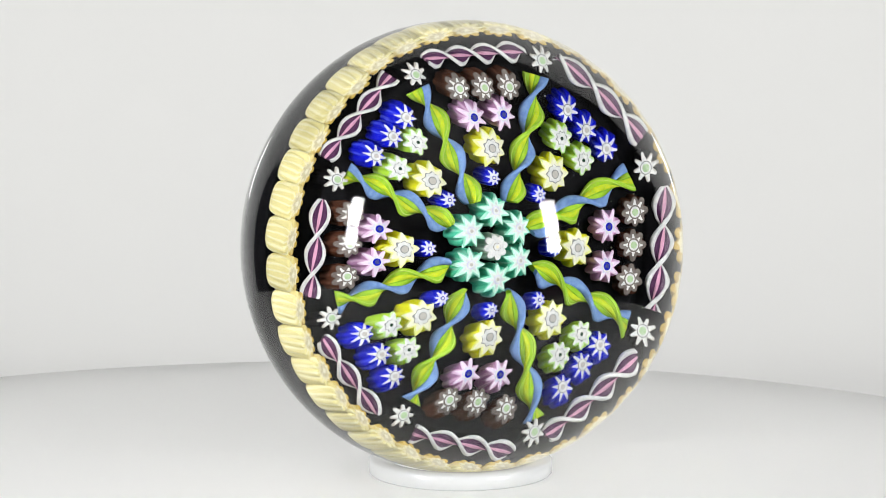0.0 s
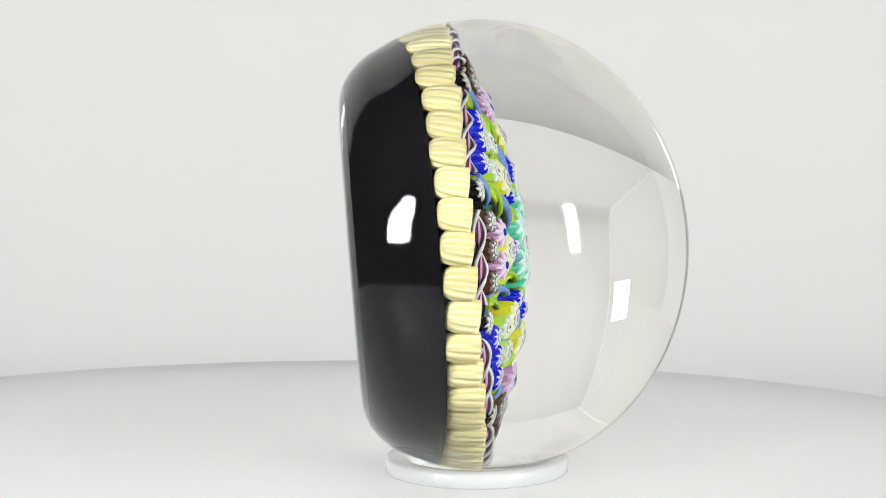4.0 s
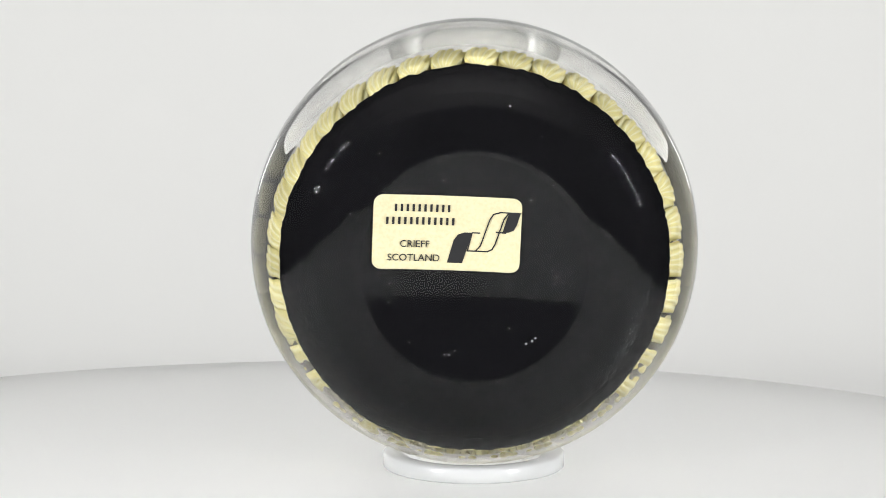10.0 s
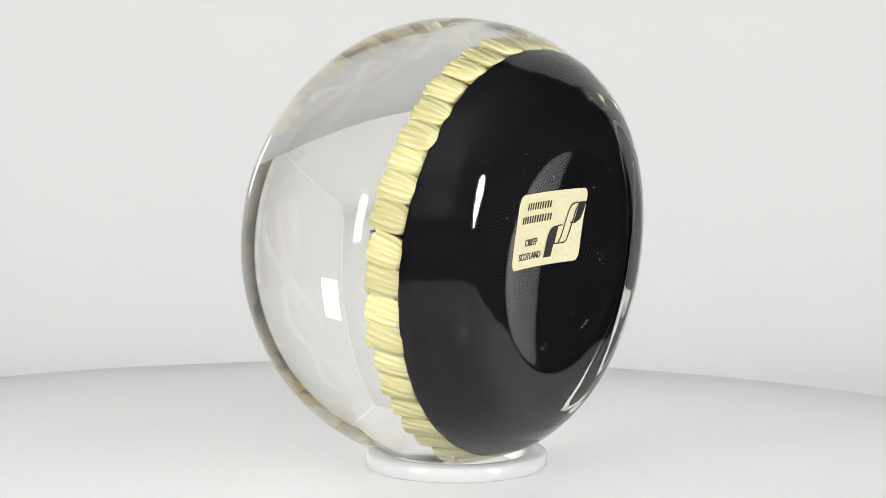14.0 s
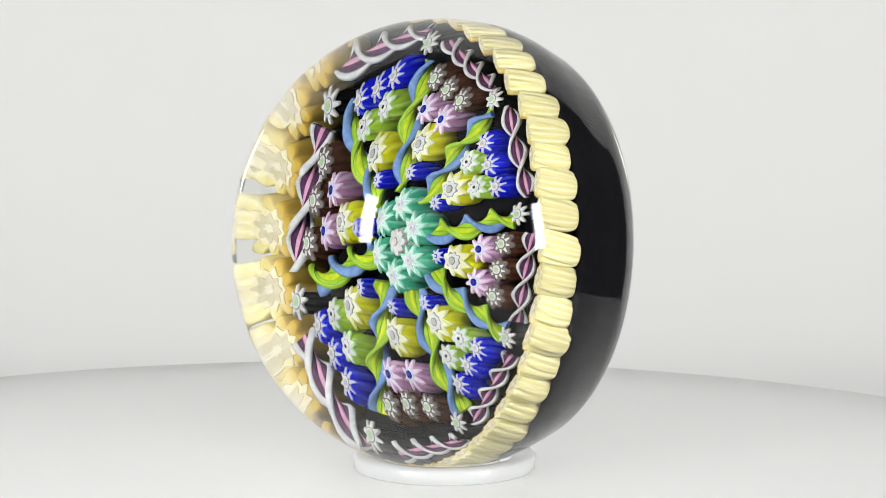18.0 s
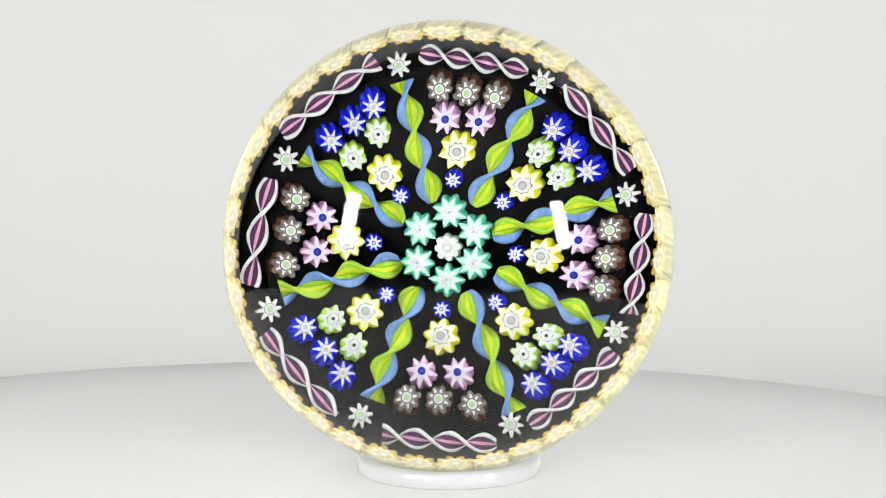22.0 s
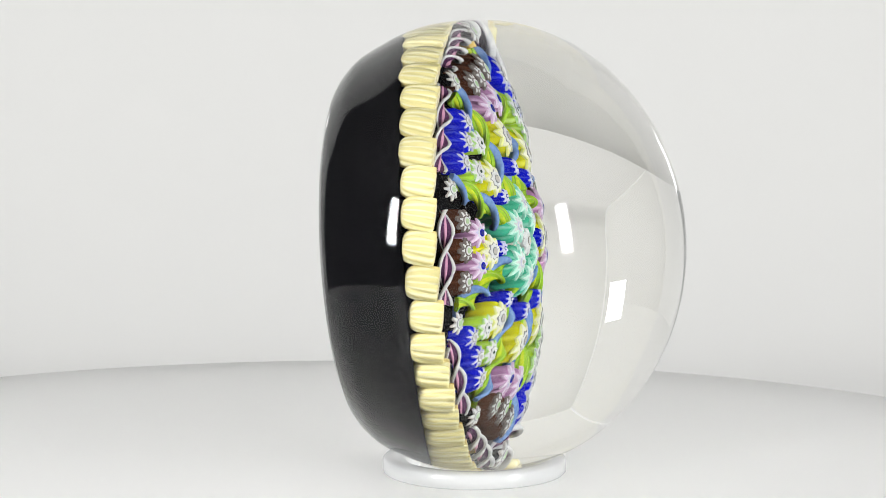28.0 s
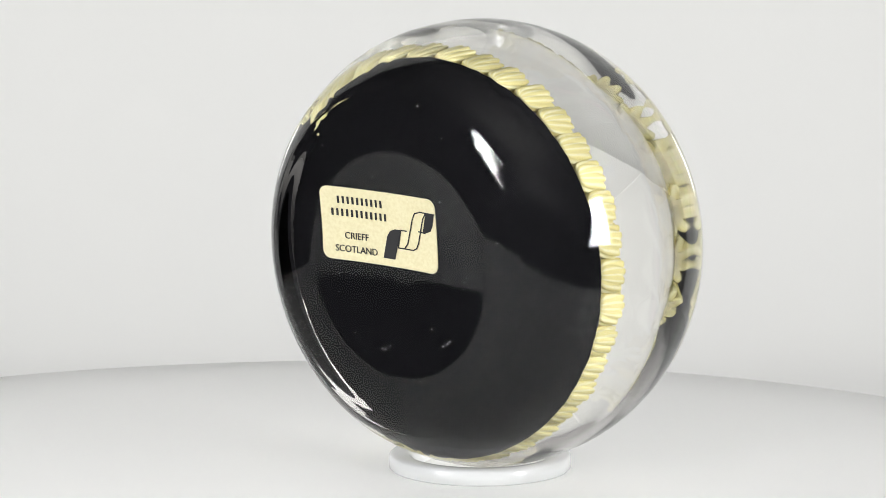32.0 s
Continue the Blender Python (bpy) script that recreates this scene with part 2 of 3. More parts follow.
drum.location = (BOARD_X, BOARD_Y, 0)
tagged(drum, "unseen white drum added under the board round its fill lamps", "platform", kind="structure")

# ================= ring stand =================
turntable_ring = mesh_object("ring_stand", lathe([(0, 0.0105), (0, 0.0151), (0.0003, 0.0154), (0.0022, 0.0154), (0.0026, 0.0150), (0.0026, 0.0124), (0.0022, 0.0116), (0.0004, 0.0107), (0, 0.0105)]), ACRYLIC)
tagged(turntable_ring, "low frosted white acrylic ring under the glass paperweight", "ring stand")

# ================= the paperweight =================
# Built along its own axis: z towards the dome, y up when it stands, x to the right when one faces the dome.
weight = tagged(new("paperweight"), "clear domed glass paperweight with millefiori canes over a black ground", "paperweight")
E_R, E_A, E_S = 397 * K, 357 * K, 40 * K


def dome(a):
    return (E_S + E_A * math.sin(a), E_R * math.cos(a))


def hollow(r):
    return 178 + 20 * (r / 190) ** 2


BASE = [(-hollow(r) * K, r * K) for r in (0, 40, 80, 120, 155, 180, 190)] + [(z * K, r * K) for z, r in ((-199.0, 196), (-199.7, 205), (-199.7, 225), (-199, 250), (-196.3, 276), (-192, 290), (-188, 300), (-185, 306), (-172, 323), (-149, 344), (-118, 361), (-70, 382), (-20, 394), (40, 397))]
outer = [tuple(p) for p in spline([(z, r, 0) for z, r in BASE], 6)]
profile = [(p[0], p[1]) for p in outer[:-1]] + [dome(radians(90 * i / 48)) for i in range(48)] + [(E_S + E_A, 0)]
glass = part("glass_body", lathe(profile, 160), CLEAR, weight, "clear polished glass body")
glass.visible_shadow = False
glass.data.materials.append(SATIN)
for f in glass.data.polygons:
    if f.center.z < -150 * K and math.hypot(f.center.x, f.center.y) < 189 * K:
        f.material_index = 1

def ragged(bm):
    """Tilt the edge of the ground a little, as the hand left it, and wear it uneven."""
    for v in bm.verts:
        r = math.hypot(v.co.x, v.co.y)
        near = max(0.0, 1 - abs(v.co.z / K + 58) / 50)
        if r > 236 * K:
            k = 1 + near * (0.010 * noise.noise(v.co * 900) + 0.008 * noise.noise(v.co * 3000))
            k += near * (0.008 * v.co.x - 0.024 * v.co.y) / r
            v.co.z -= 9 * near * v.co.x / r * K
            v.co.x, v.co.y = v.co.x * k, v.co.y * k
    return bm


ground = [(-174, 0), (-178, 90), (-188, 155), (-194, 188), (-194, 198), (-186, 216), (-165, 240), (-124, 270), (-88, 290), (-66, 299), (-52, 300.5), (-46, 293), (-47, 278), (-48, 260), (-42, 247), (-22, 237), (-2, 226), (12, 210), (31, 100), (42, 0)]
black = part("ground", ragged(lathe([(p[0] * K, p[1] * K) for p in spline([(z, r, 0) for z, r in ground], 5)], 288)), BLACK, weight, "opaque black glass ground")


def crown(x, y, slope):
    """The face of a cane: sloped outward like the cushion and a little domed."""
    return -slope * x - 0.011 * (x * x + y * y)


def rod(radius, length, slope, lobes=8, depth=0.12, seg=72, back=0.8, phase=0.0):
    """A fluted cane along z, its face at z = 0, its far end rounded."""
    bm = bmesh.new()
    rings = []
    line = ((-1, back * 0.5), (-0.97, back * 0.8), (-0.9, back * 0.95), (-0.75, 1.0), (-0.4, 1.07), (-0.12, 1.0), (-0.05, 0.90), (0, 0.72), (0, 0.5), (0, 0.2))
    for z, k in line:
        ring = []
        for i in range(seg):
            a = 2 * math.pi * i / seg
            r = radius * k * (1 - depth + depth * abs(math.cos(lobes / 2 * (a - phase))) * 1.6)
            x, y = r * math.cos(a), r * math.sin(a)
            ring.append(bm.verts.new((x * K, y * K, (z * length + (crown(x, y, slope) if z > -0.3 else 0)) * K)))
        rings.append(ring)
    for a, b in zip(rings, rings[1:]):
        for i in range(seg):
            bm.faces.new((a[i], a[(i + 1) % seg], b[(i + 1) % seg], b[i])).smooth = True
    bm.faces.new(rings[-1])
    bm.faces.new(rings[0][::-1])
    return bm


def prism(outline, z0, z1, slope=None, edge=0.97):
    """An outline of (x, y) round its middle, raised from z0 to z1, with a drawn-in upper edge; on the face of a cane where a slope is given."""
    bm = bmesh.new()
    lift = (lambda x, y: crown(x, y, slope)) if slope is not None else (lambda x, y: 0)
    low = [bm.verts.new((x * K, y * K, (z0 + lift(x, y)) * K)) for x, y in outline]
    rings = [[bm.verts.new((x * k * K, y * k * K, (z1 + lift(x * k, y * k)) * K)) for x, y in outline] for k in ((edge, 0.5) if slope is not None else (edge,))]
    n = len(outline)
    for a, b in zip([low] + rings, rings):
        for i in range(n):
            bm.faces.new((a[i], a[(i + 1) % n], b[(i + 1) % n], b[i]))
    bm.faces.new(rings[-1])
    bm.faces.new(low[::-1])
    return bm


def star(tip, valley, points=8, width=0.5, blunt=0.2, rng=None):
    """A star of petals; width: how broad the petals are, blunt: how broad their tips."""
    out = []
    for i in range(points):
        a = 2 * math.pi * i / points + (rng.uniform(-0.05, 0.05) if rng else 0)
        step = math.pi / points
        t = tip * (1 + (rng.uniform(-0.10, 0.08) if rng else 0))
        for da, r in ((-step, valley), (-step * width, valley + (t - valley) * 0.45), (-step * blunt, t * 0.96), (0, t), (step * blunt, t * 0.96), (step * width, valley + (t - valley) * 0.45)):
            out.append((r * math.cos(a + da), r * math.sin(a + da)))
    return out


def disc(r, n=20):
    return [(r * math.cos(2 * math.pi * i / n), r * math.sin(2 * math.pi * i / n)) for i in range(n)]


CANES = {}


def spun(outline, a):
    return [(x * math.cos(a) - y * math.sin(a), x * math.sin(a) + y * math.cos(a)) for x, y in outline]


def cane_kind(kind, label, rod_mat, radius, length, slope, layers, depth=0.12):
    """The meshes of one kind of cane: the rod and the layers of its face. slope: fall of its face away from the middle of the pattern."""
    rng = random.Random(len(CANES) + 5)
    meshes = []
    z = 0.0
    for name, mat, shape, thick in layers:
        variants = []
        for v in range(4 if shape[0] == "star" else 1):
            outline = spun(star(*shape[1:], rng=rng), v * 0.21) if shape[0] == "star" else disc(shape[1])
            bm = prism(outline, z - 1.0, z + thick, slope)
            me = bpy.data.meshes.new(name)
            bm.to_mesh(me)
            bm.free()
            me.materials.append(mat)
            variants.append(me)
        z += thick
        meshes.append((name, variants))
    rods = []
    for v in range(4):
        bm = rod(radius, length, slope, 8, depth, phase=v * 0.21)
        me = bpy.data.meshes.new("cane")
        bm.to_mesh(me)
        bm.free()
        me.materials.append(rod_mat)
        rods.append(me)
    CANES[kind] = (label, rods, meshes)


def surface(r):
    """Height of the faces of the canes over the plane of the weight's turning axis."""
    return 82.0 - 9.2e-4 * r * r


pick = random.Random(11)


def cane(kind, r, degrees, splay=None, drop=0.0, turn=None, twist=0.0):
    label, rods, layers = CANES[kind]
    a = radians(degrees)
    turn = pick.randrange(len(rods)) if turn is None else turn
    ob = new("cane", rods[turn])
    ob.parent = weight
    tagged(ob, label)
    lean = radians(splay if splay is not None else 5.0 * r / 200)
    m = Matrix.Translation((r * math.cos(a) * K, r * math.sin(a) * K, (surface(r) - drop) * K)) @ Matrix.Rotation(a, 4, "Z") @ Matrix.Rotation(-radians(twist), 4, "X") @ Matrix.Rotation(-lean, 4, "Y")
    ob.matrix_local = m
    for name, variants in layers:
        leaf = new(name, variants[turn % len(variants)])
        leaf.parent = ob
    return ob


cane_kind("big", "lemon yellow cane with a white and grey target face", ROD_BIG, 20.0, 44, 0.38, [("star", LEMON, ("star", 24, 15.0, 8, 0.5, 0.08), 1.2), ("white_star", CREAM, ("star", 21.8, 13.0, 8, 0.46, 0.08), 0.6), ("outline", GREY, ("star", 12.6, 10.0, 8, 0.5, 0.15), 0.3), ("inner_star", WHITE, ("star", 11.6, 9.2, 8, 0.5, 0.15), 0.3), ("ring", GREY, ("disc", 5.6), 0.3), ("core", PEBBLE, ("disc", 4.5), 0.3)], 0.18)
cane_kind("teal", "teal cane with a pale star face", ROD_TEAL, 18.4, 44, 0.25, [("star", TEAL, ("star", 23.5, 12, 8, 0.42, 0.08), 1.2), ("white_star", AQUA, ("star", 20, 9.5, 8, 0.36, 0.08), 0.6), ("inner_star", WHITE, ("star", 12.5, 6.5, 8, 0.36, 0.12), 0.4), ("ring", LAVENDER, ("disc", 5.6), 0.4), ("inner_disc", WHITE, ("disc", 4.5), 0.3), ("core", PEBBLE, ("disc", 2.2), 0.3)], 0.2)
cane_kind("centre", "milky white cane in the middle of the pattern", ROD_PALE, 16, 44, 0.0, [("star", WHITE, ("star", 17.5, 12, 8, 0.75, 0.45), 1.2), ("ring", STONE, ("disc", 5.4), 0.5), ("inner_disc", WHITE, ("disc", 4.8), 0.4), ("core", CLOUD, ("disc", 2.0), 0.4)])
cane_kind("small", "small royal blue cane with a white star", ROD_BLUE, 10.3, 40, 0.3, [("star", LAVENDER, ("star", 10.0, 5.2, 8, 0.42, 0.18), 1.0), ("ring", WHITE, ("disc", 4.4), 0.4), ("core", NAVY, ("disc", 2.8), 0.4), ("core", WHITE, ("disc", 1.7), 0.3)], 0.08)
cane_kind("pink", "lilac pink cane with a blue eye", ROD_PINK, 15.8, 44, 0.46, [("star", LILAC, ("star", 20.5, 9.5, 8, 0.46, 0.18), 1.2), ("white_star", BLUSH, ("star", 19.0, 7.8, 8, 0.34, 0.10), 0.6), ("outline", LAVENDER, ("star", 9.8, 7.2, 8, 0.5, 0.2), 0.3), ("white_disc", WHITE, ("star", 8.6, 6.4, 8, 0.5, 0.2), 0.4), ("ring", NAVY, ("disc", 5.2), 0.3), ("core", SLATE, ("disc", 2.8), 0.3)], 0.2)
cane_kind("green", "lime green cane with a white star face", ROD_GREEN, 15.2, 44, 0.46, [("star", LIME, ("star", 17.6, 12.0, 8, 0.6, 0.3), 1.0), ("white_star", WHITE, ("star", 16.8, 9.5, 8, 0.46, 0.2), 0.7), ("outline", GREY, ("star", 8.6, 6.8, 8, 0.5, 0.2), 0.3), ("inner_disc", WHITE, ("star", 7.8, 6.1, 8, 0.5, 0.2), 0.3), ("core", DARK_GREEN, ("disc", 2.3), 0.3)], 0.14)
cane_kind("brown", "brown cane with a white rayed star and green eye", ROD_BROWN, 15.6, 44, 0.50, [("star", SMOKE, ("star", 18.0, 12.5, 8, 0.7, 0.4), 1.0), ("white_star", WHITE, ("star", 13.6, 7.6, 8, 0.36, 0.20), 0.6), ("ring", SMOKE, ("disc", 8.2), 0.3), ("inner_disc", WHITE, ("disc", 6.4), 0.3), ("core", MINT, ("disc", 4.2), 0.3)])
cane_kind("blue", "royal blue cane with a white star", ROD_BLUE, 15.2, 44, 0.50, [("star", LAVENDER, ("star", 15.6, 6.6, 8, 0.40, 0.14), 1.0), ("white_star", WHITE, ("star", 14.4, 5.6, 8, 0.26, 0.08), 0.5), ("ring", GREY, ("disc", 6.9), 0.3), ("inner_disc", WHITE, ("disc", 6.1), 0.3), ("core", PEBBLE, ("disc", 3.2), 0.3)], 0.2)
cane_kind("daisy", "white star cane with a pale green eye", ROD_BLACK, 9, 60, 0.52, [("star", PEBBLE, ("star", 16.6, 8.6, 8, 0.50, 0.26), 1.0), ("white_star", WHITE, ("star", 15.6, 8.0, 8, 0.42, 0.22), 0.5), ("ring", GREY, ("disc", 7.7), 0.3), ("inner_disc", WHITE, ("disc", 6.6), 0.3), ("core", MINT, ("disc", 4.6), 0.3)])


BEVEL = 0.12               # the border canes' faces slope down and outwards


def border_rod(long, wide, deep, phase):
    """A stout fluted border cane along z, its face at z = 0; wide across the circle, deep along its radius; its far end pinched and rounded."""
    bm = bmesh.new()
    seg, lobes = 96, 10
    rings = []
    for z, k, flute in ((-1, 0.15, 0.4), (-0.985, 0.46, 0.6), (-0.95, 0.68, 0.8), (-0.89, 0.83, 0.95), (-0.78, 0.95, 1), (-0.6, 1.02, 1), (-0.35, 1.03, 1), (-0.17, 1.03, 1.4), (-0.07, 1.04, 2.2), (0.0, 1.02, 2.9), (0.012, 0.93, 2.9), (0.018, 0.5, 1.2), (0.02, 0.2, 0.5)):
        ring = []
        for i in range(seg):
            a = 2 * math.pi * i / seg
            twist = a - phase - 0.25 * z
            square = (abs(math.cos(a)) ** 2.35 + abs(math.sin(a)) ** 2.35) ** (-1 / 2.35)
            r = k * square * (1 - 0.125 * flute * (1 - abs(math.cos(lobes / 2 * twist))) ** 1.3 + 0.02 * math.sin(3 * a + 5 * phase))
            x = r * deep * math.cos(a)
            ring.append(bm.verts.new((x * K, r * wide * math.sin(a) * K, (z * long - BEVEL * x * max(0, 1 + 2.2 * z)) * K)))
        rings.append(ring)
    for a, b in zip(rings, rings[1:]):
        for i in range(seg):
            bm.faces.new((a[i], a[(i + 1) % seg], b[(i + 1) % seg], b[i])).smooth = True
    bm.faces.new(rings[-1])
    bm.faces.new(rings[0][::-1])
    return bm


def border_layers():
    """The faces and rods of the border canes, a few of each."""
    rng = random.Random(31)
    rods, layers = [], []
    for name, mat, count, shape_of, z0, z1 in (("frill", CLOUD, 6, (15.8, 12.2, 10, 0.42, 0.14), 0.4, 1.8), ("inner_star", FROST, 6, (11.5, 8.0, 8, 0.5, 0.2), 1.4, 2.2), ("core", IVORY, 6, (4.2, 2.6, 8, 0.5, 0.3), 1.8, 2.6)):
        kinds = []
        for v in range(count):
            me = bpy.data.meshes.new(name)
            bm = prism([(0.80 * x, 1.2 * y) for x, y in spun(star(*shape_of, rng=rng), rng.uniform(-0.4, 0.4))], z0, z1)
            for v in bm.verts:
                v.co.z -= BEVEL * v.co.x
            bm.to_mesh(me)
            bm.free()
            me.materials.append(mat)
            kinds.append(me)
        layers.append((name, kinds))
    for v in range(12):
        me = bpy.data.meshes.new("cane")
        bm = border_rod(51 + 6 * (v // 3) + rng.uniform(-3, 3), 25.6 * rng.uniform(0.97, 1.03), 17.0 * rng.uniform(0.95, 1.05), rng.uniform(0, 0.78))
        bm.to_mesh(me)
        bm.free()
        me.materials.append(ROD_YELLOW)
        rods.append(me)
    return "pale yellow fluted border cane with a whitish star end", rods, layers


CANES["border"] = border_layers()

# the pattern: eight sectors between eight ribbons, round a rosette of seven
cane("centre", 6, 15)
for r, a in ((46, 30), (48, 81), (39, 141), (38, 209), (40, 277), (43, 335)):
    cane("teal", r, a)
SPOKE = (16.8, 60.7, 105.7, 152.4, 200.1, 243.2, 290.1, 333.7)
SMALL = ((93, 356.1), (97, 38.7), (89, 82.8), (87, 130.3), (90, 176.2), (94, 219.3), (78, 268.6), (96, 314.6))
BIG = ((126, 356), (131, 39.3), (126, 83), (121, 129.6), (125, 176.7), (129, 219.3), (112, 268.3), (127, 313.6))
PAIRS = (((171, 348.7), (174, 4)), ((174, 32.5), (172, 45.8)), ((169, 75.6), (166, 90.4)), ((169, 121.2), (164, 136.4)),
         ((161, 166.9), (163, 182.6)), ((169, 213), (170, 227.5)), ((160, 259.8), (160, 276.3)), ((170, 307), (173, 319.7)))
TRIPLES = (((207, 345.9), (208, 356.6), (214, 6.6)), ((209, 28.9), (203, 38.6), (206, 48.2)), ((204, 72.5), (201, 82.8), (204, 93)), ((202, 118.1), (196, 127.4), (199, 138)),
           ((199, 162.9), (198, 174.7), (204, 187)), ((205, 210.3), (200, 221), (206, 231.1)), ((197, 255.8), (193, 267.7), (203, 279.9)), ((206, 302.9), (201, 313), (203, 322.2)))
for k in range(8):
    cane("small", *SMALL[k])
    cane("big", *BIG[k])
    for r, a in PAIRS[k]:
        cane("pink" if k % 2 == 0 else "green", r, a)
    for r, a in TRIPLES[k]:
        cane("brown" if k % 2 == 0 else "blue", r, a)
    cane("daisy", (244, 247, 241, 232, 237, 239, 241, 244)[k], SPOKE[k])
BORDER = [-39.8, -30.5, -21.2, -12.6, -3.2, 6.4, 16.4, 26.0, 34.7, 43.4, 53.0, 63.0, 73.0, 83.0, 92.9, 102.8, 112.8, 123.0, 133.3, 143.3, 153.2, 163.2, 173.6, 184.3, 194.8, 204.8]
BORDER += [204.8 + (320.2 - 204.8) / 12 * i for i in range(1, 12)]
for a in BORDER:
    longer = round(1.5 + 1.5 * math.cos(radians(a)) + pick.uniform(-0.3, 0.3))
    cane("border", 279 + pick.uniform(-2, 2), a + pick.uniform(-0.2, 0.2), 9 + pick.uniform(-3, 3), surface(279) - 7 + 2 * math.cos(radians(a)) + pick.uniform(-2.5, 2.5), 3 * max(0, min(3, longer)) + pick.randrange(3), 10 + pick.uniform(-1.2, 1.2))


def tape(start, end, turns, phase, bands, width, thick, bulge=0.0, drop=0.0, squash=0.5, tilt=1.0, steps=96):
    """A twisted tape of glass between two points (r, degrees) on the cushion. bands: (name, material, from, to, thickness) across its width, -1 to 1.
    bulge: how far the middle swings outward from the straight line."""
    def spot(u):
        a = [Vector((r * math.cos(radians(d)), r * math.sin(radians(d)))) for r, d in (start, end)]
        p = a[0].lerp(a[1], u)
        p *= 1 + bulge * 4 * u * (1 - u) / max(p.length, 1)
        return Vector((p.x, p.y, surface(p.length) - drop))

    made = None
    for name, mat, lo, hi, fat in bands:
        bm = bmesh.new()
        rings = []
        for i in range(steps + 1):
            u = i / steps
            p = spot(u)
            along = (spot(min(1, u + 0.01)) - spot(max(0, u - 0.01))).normalized()
            up = Vector((p.x * 1.9e-3 * tilt, p.y * 1.9e-3 * tilt, 1)).normalized()
            side = along.cross(up).normalized()
            up = side.cross(along)
            th = phase + turns * 2 * math.pi * u
            w = math.cos(th) * side + squash * math.sin(th) * up
            n = along.cross(w).normalized()
            h = thick * fat
            ring = []
            for c, d in ((lo, -1), (lo * 0.67 + hi * 0.33, -1.25), (lo * 0.33 + hi * 0.67, -1.25), (hi, -1), (hi, 1), (lo * 0.33 + hi * 0.67, 1.25), (lo * 0.67 + hi * 0.33, 1.25), (lo, 1)):
                ring.append(bm.verts.new((p + w * c * width + n * d * h) * K))
            rings.append(ring)
        for a, b in zip(rings, rings[1:]):
            for i in range(8):
                bm.faces.new((a[i], a[(i + 1) % 8], b[(i + 1) % 8], b[i])).smooth = True
        bm.faces.new(rings[0][::-1])
        bm.faces.new(rings[-1])
        bmesh.ops.recalc_face_normals(bm, faces=bm.faces)
        made = part(name, bm, mat, made if made and made.name.startswith(bands[0][0]) else weight)
        if name == bands[0][0]:
            head = made
        made = head
    return head


for k in range(8):
    rib = tape(((64, 66, 60, 61, 58, 60, 62, 73)[k], (16, 56, 105, 148, 197, 236, 298, 335)[k]), ((222, 224, 216, 213, 214, 212, 224, 224)[k], (16.4, 60.3, 106, 148.5, 196.5, 244.2, 292, 333.6)[k]), -1.65, (4.35, 1.35, 1.35, 1.3, 4.35, 1.3, 1.3, 4.4)[k],
               [("green_ribbon", RIB_GREEN, -0.28, 1.05, 1.0), ("dark_line", RIB_DARK, 0.05, 0.11, 1.2), ("yellow_vein", RIB_YELLOW, 0.14, 0.55, 1.25), ("pale_line", RIB_PALE, 0.80, 0.92, 1.2), ("blue_edge", RIB_BLUE, -0.95, -0.28, 1.2)], 17, 2.2, drop=14, squash=0.70)
    tagged(rib, "twisted lime green and blue glass ribbon")
    tw = tape(((259, 256, 248, 251, 252, 252, 256, 252)[k], (10, 55, 99, 147, 192, 237, 284, 328)[k]), ((248, 256, 248, 252, 237, 252, 249, 249)[k], (-20, 23, 66, 112, 160, 206, 251, 295)[k]), -(1.6, 1.39, 1.92, 1.65, 1.28, 1.38, 1.7, 1.8)[k], (1.0, 1.66, 0.97, 0.83, 0.48, 1.47, 1.07, 0.68)[k],
              [("twisted_cable", PURPLE, -0.95, 0.95, 0.8), ("pink_core", ROSE, -0.17, 0.17, 1.2), ("white_thread", WHITE, 0.68, 1.02, 1.7), ("white_thread", WHITE, -1.02, -0.68, 1.7)], 15, 1.6, bulge=2, drop=10, squash=0.6, tilt=1.6)
    tagged(tw, "twisted dark purple cable with pink core and white threads")

# ================= the label on the base =================
LABEL_X, LABEL_Y, LABEL_TURN = -46.5, 59.7, -2.5
label_at = Matrix.Rotation(math.pi, 4, "Y") @ pose(LABEL_X * K, LABEL_Y * K, 0, 0, 0, LABEL_TURN)


def hug(me, lift):
    """Bend the label's mesh, made flat round its middle, onto the hollow of the base."""
    for v in me.vertices:
        p = label_at @ Vector((v.co.x, v.co.y, 0))
        v.co.z += (hollow(math.hypot(p.x, p.y) / K) + lift) * K


def rounded(w, h, r, n=6):
    out = []
    for cx, cy, a0 in ((w / 2 - r, h / 2 - r, 0), (-w / 2 + r, h / 2 - r, 90), (-w / 2 + r, -h / 2 + r, 180), (w / 2 - r, -h / 2 + r, 270)):
        if out:
            x0, y0 = out[-1]
            x1, y1 = cx + r * math.cos(radians(a0)), cy + r * math.sin(radians(a0))
            out += [(x0 + (x1 - x0) * k / 16, y0 + (y1 - y0) * k / 16) for k in range(1, 16)]
        out += [(cx + r * math.cos(radians(a0 + 90 * i / n)), cy + r * math.sin(radians(a0 + 90 * i / n))) for i in range(n + 1)]
    return out + [(w / 2, out[-1][1] + (out[0][1] - out[-1][1]) * k / 8) for k in range(1, 8)]


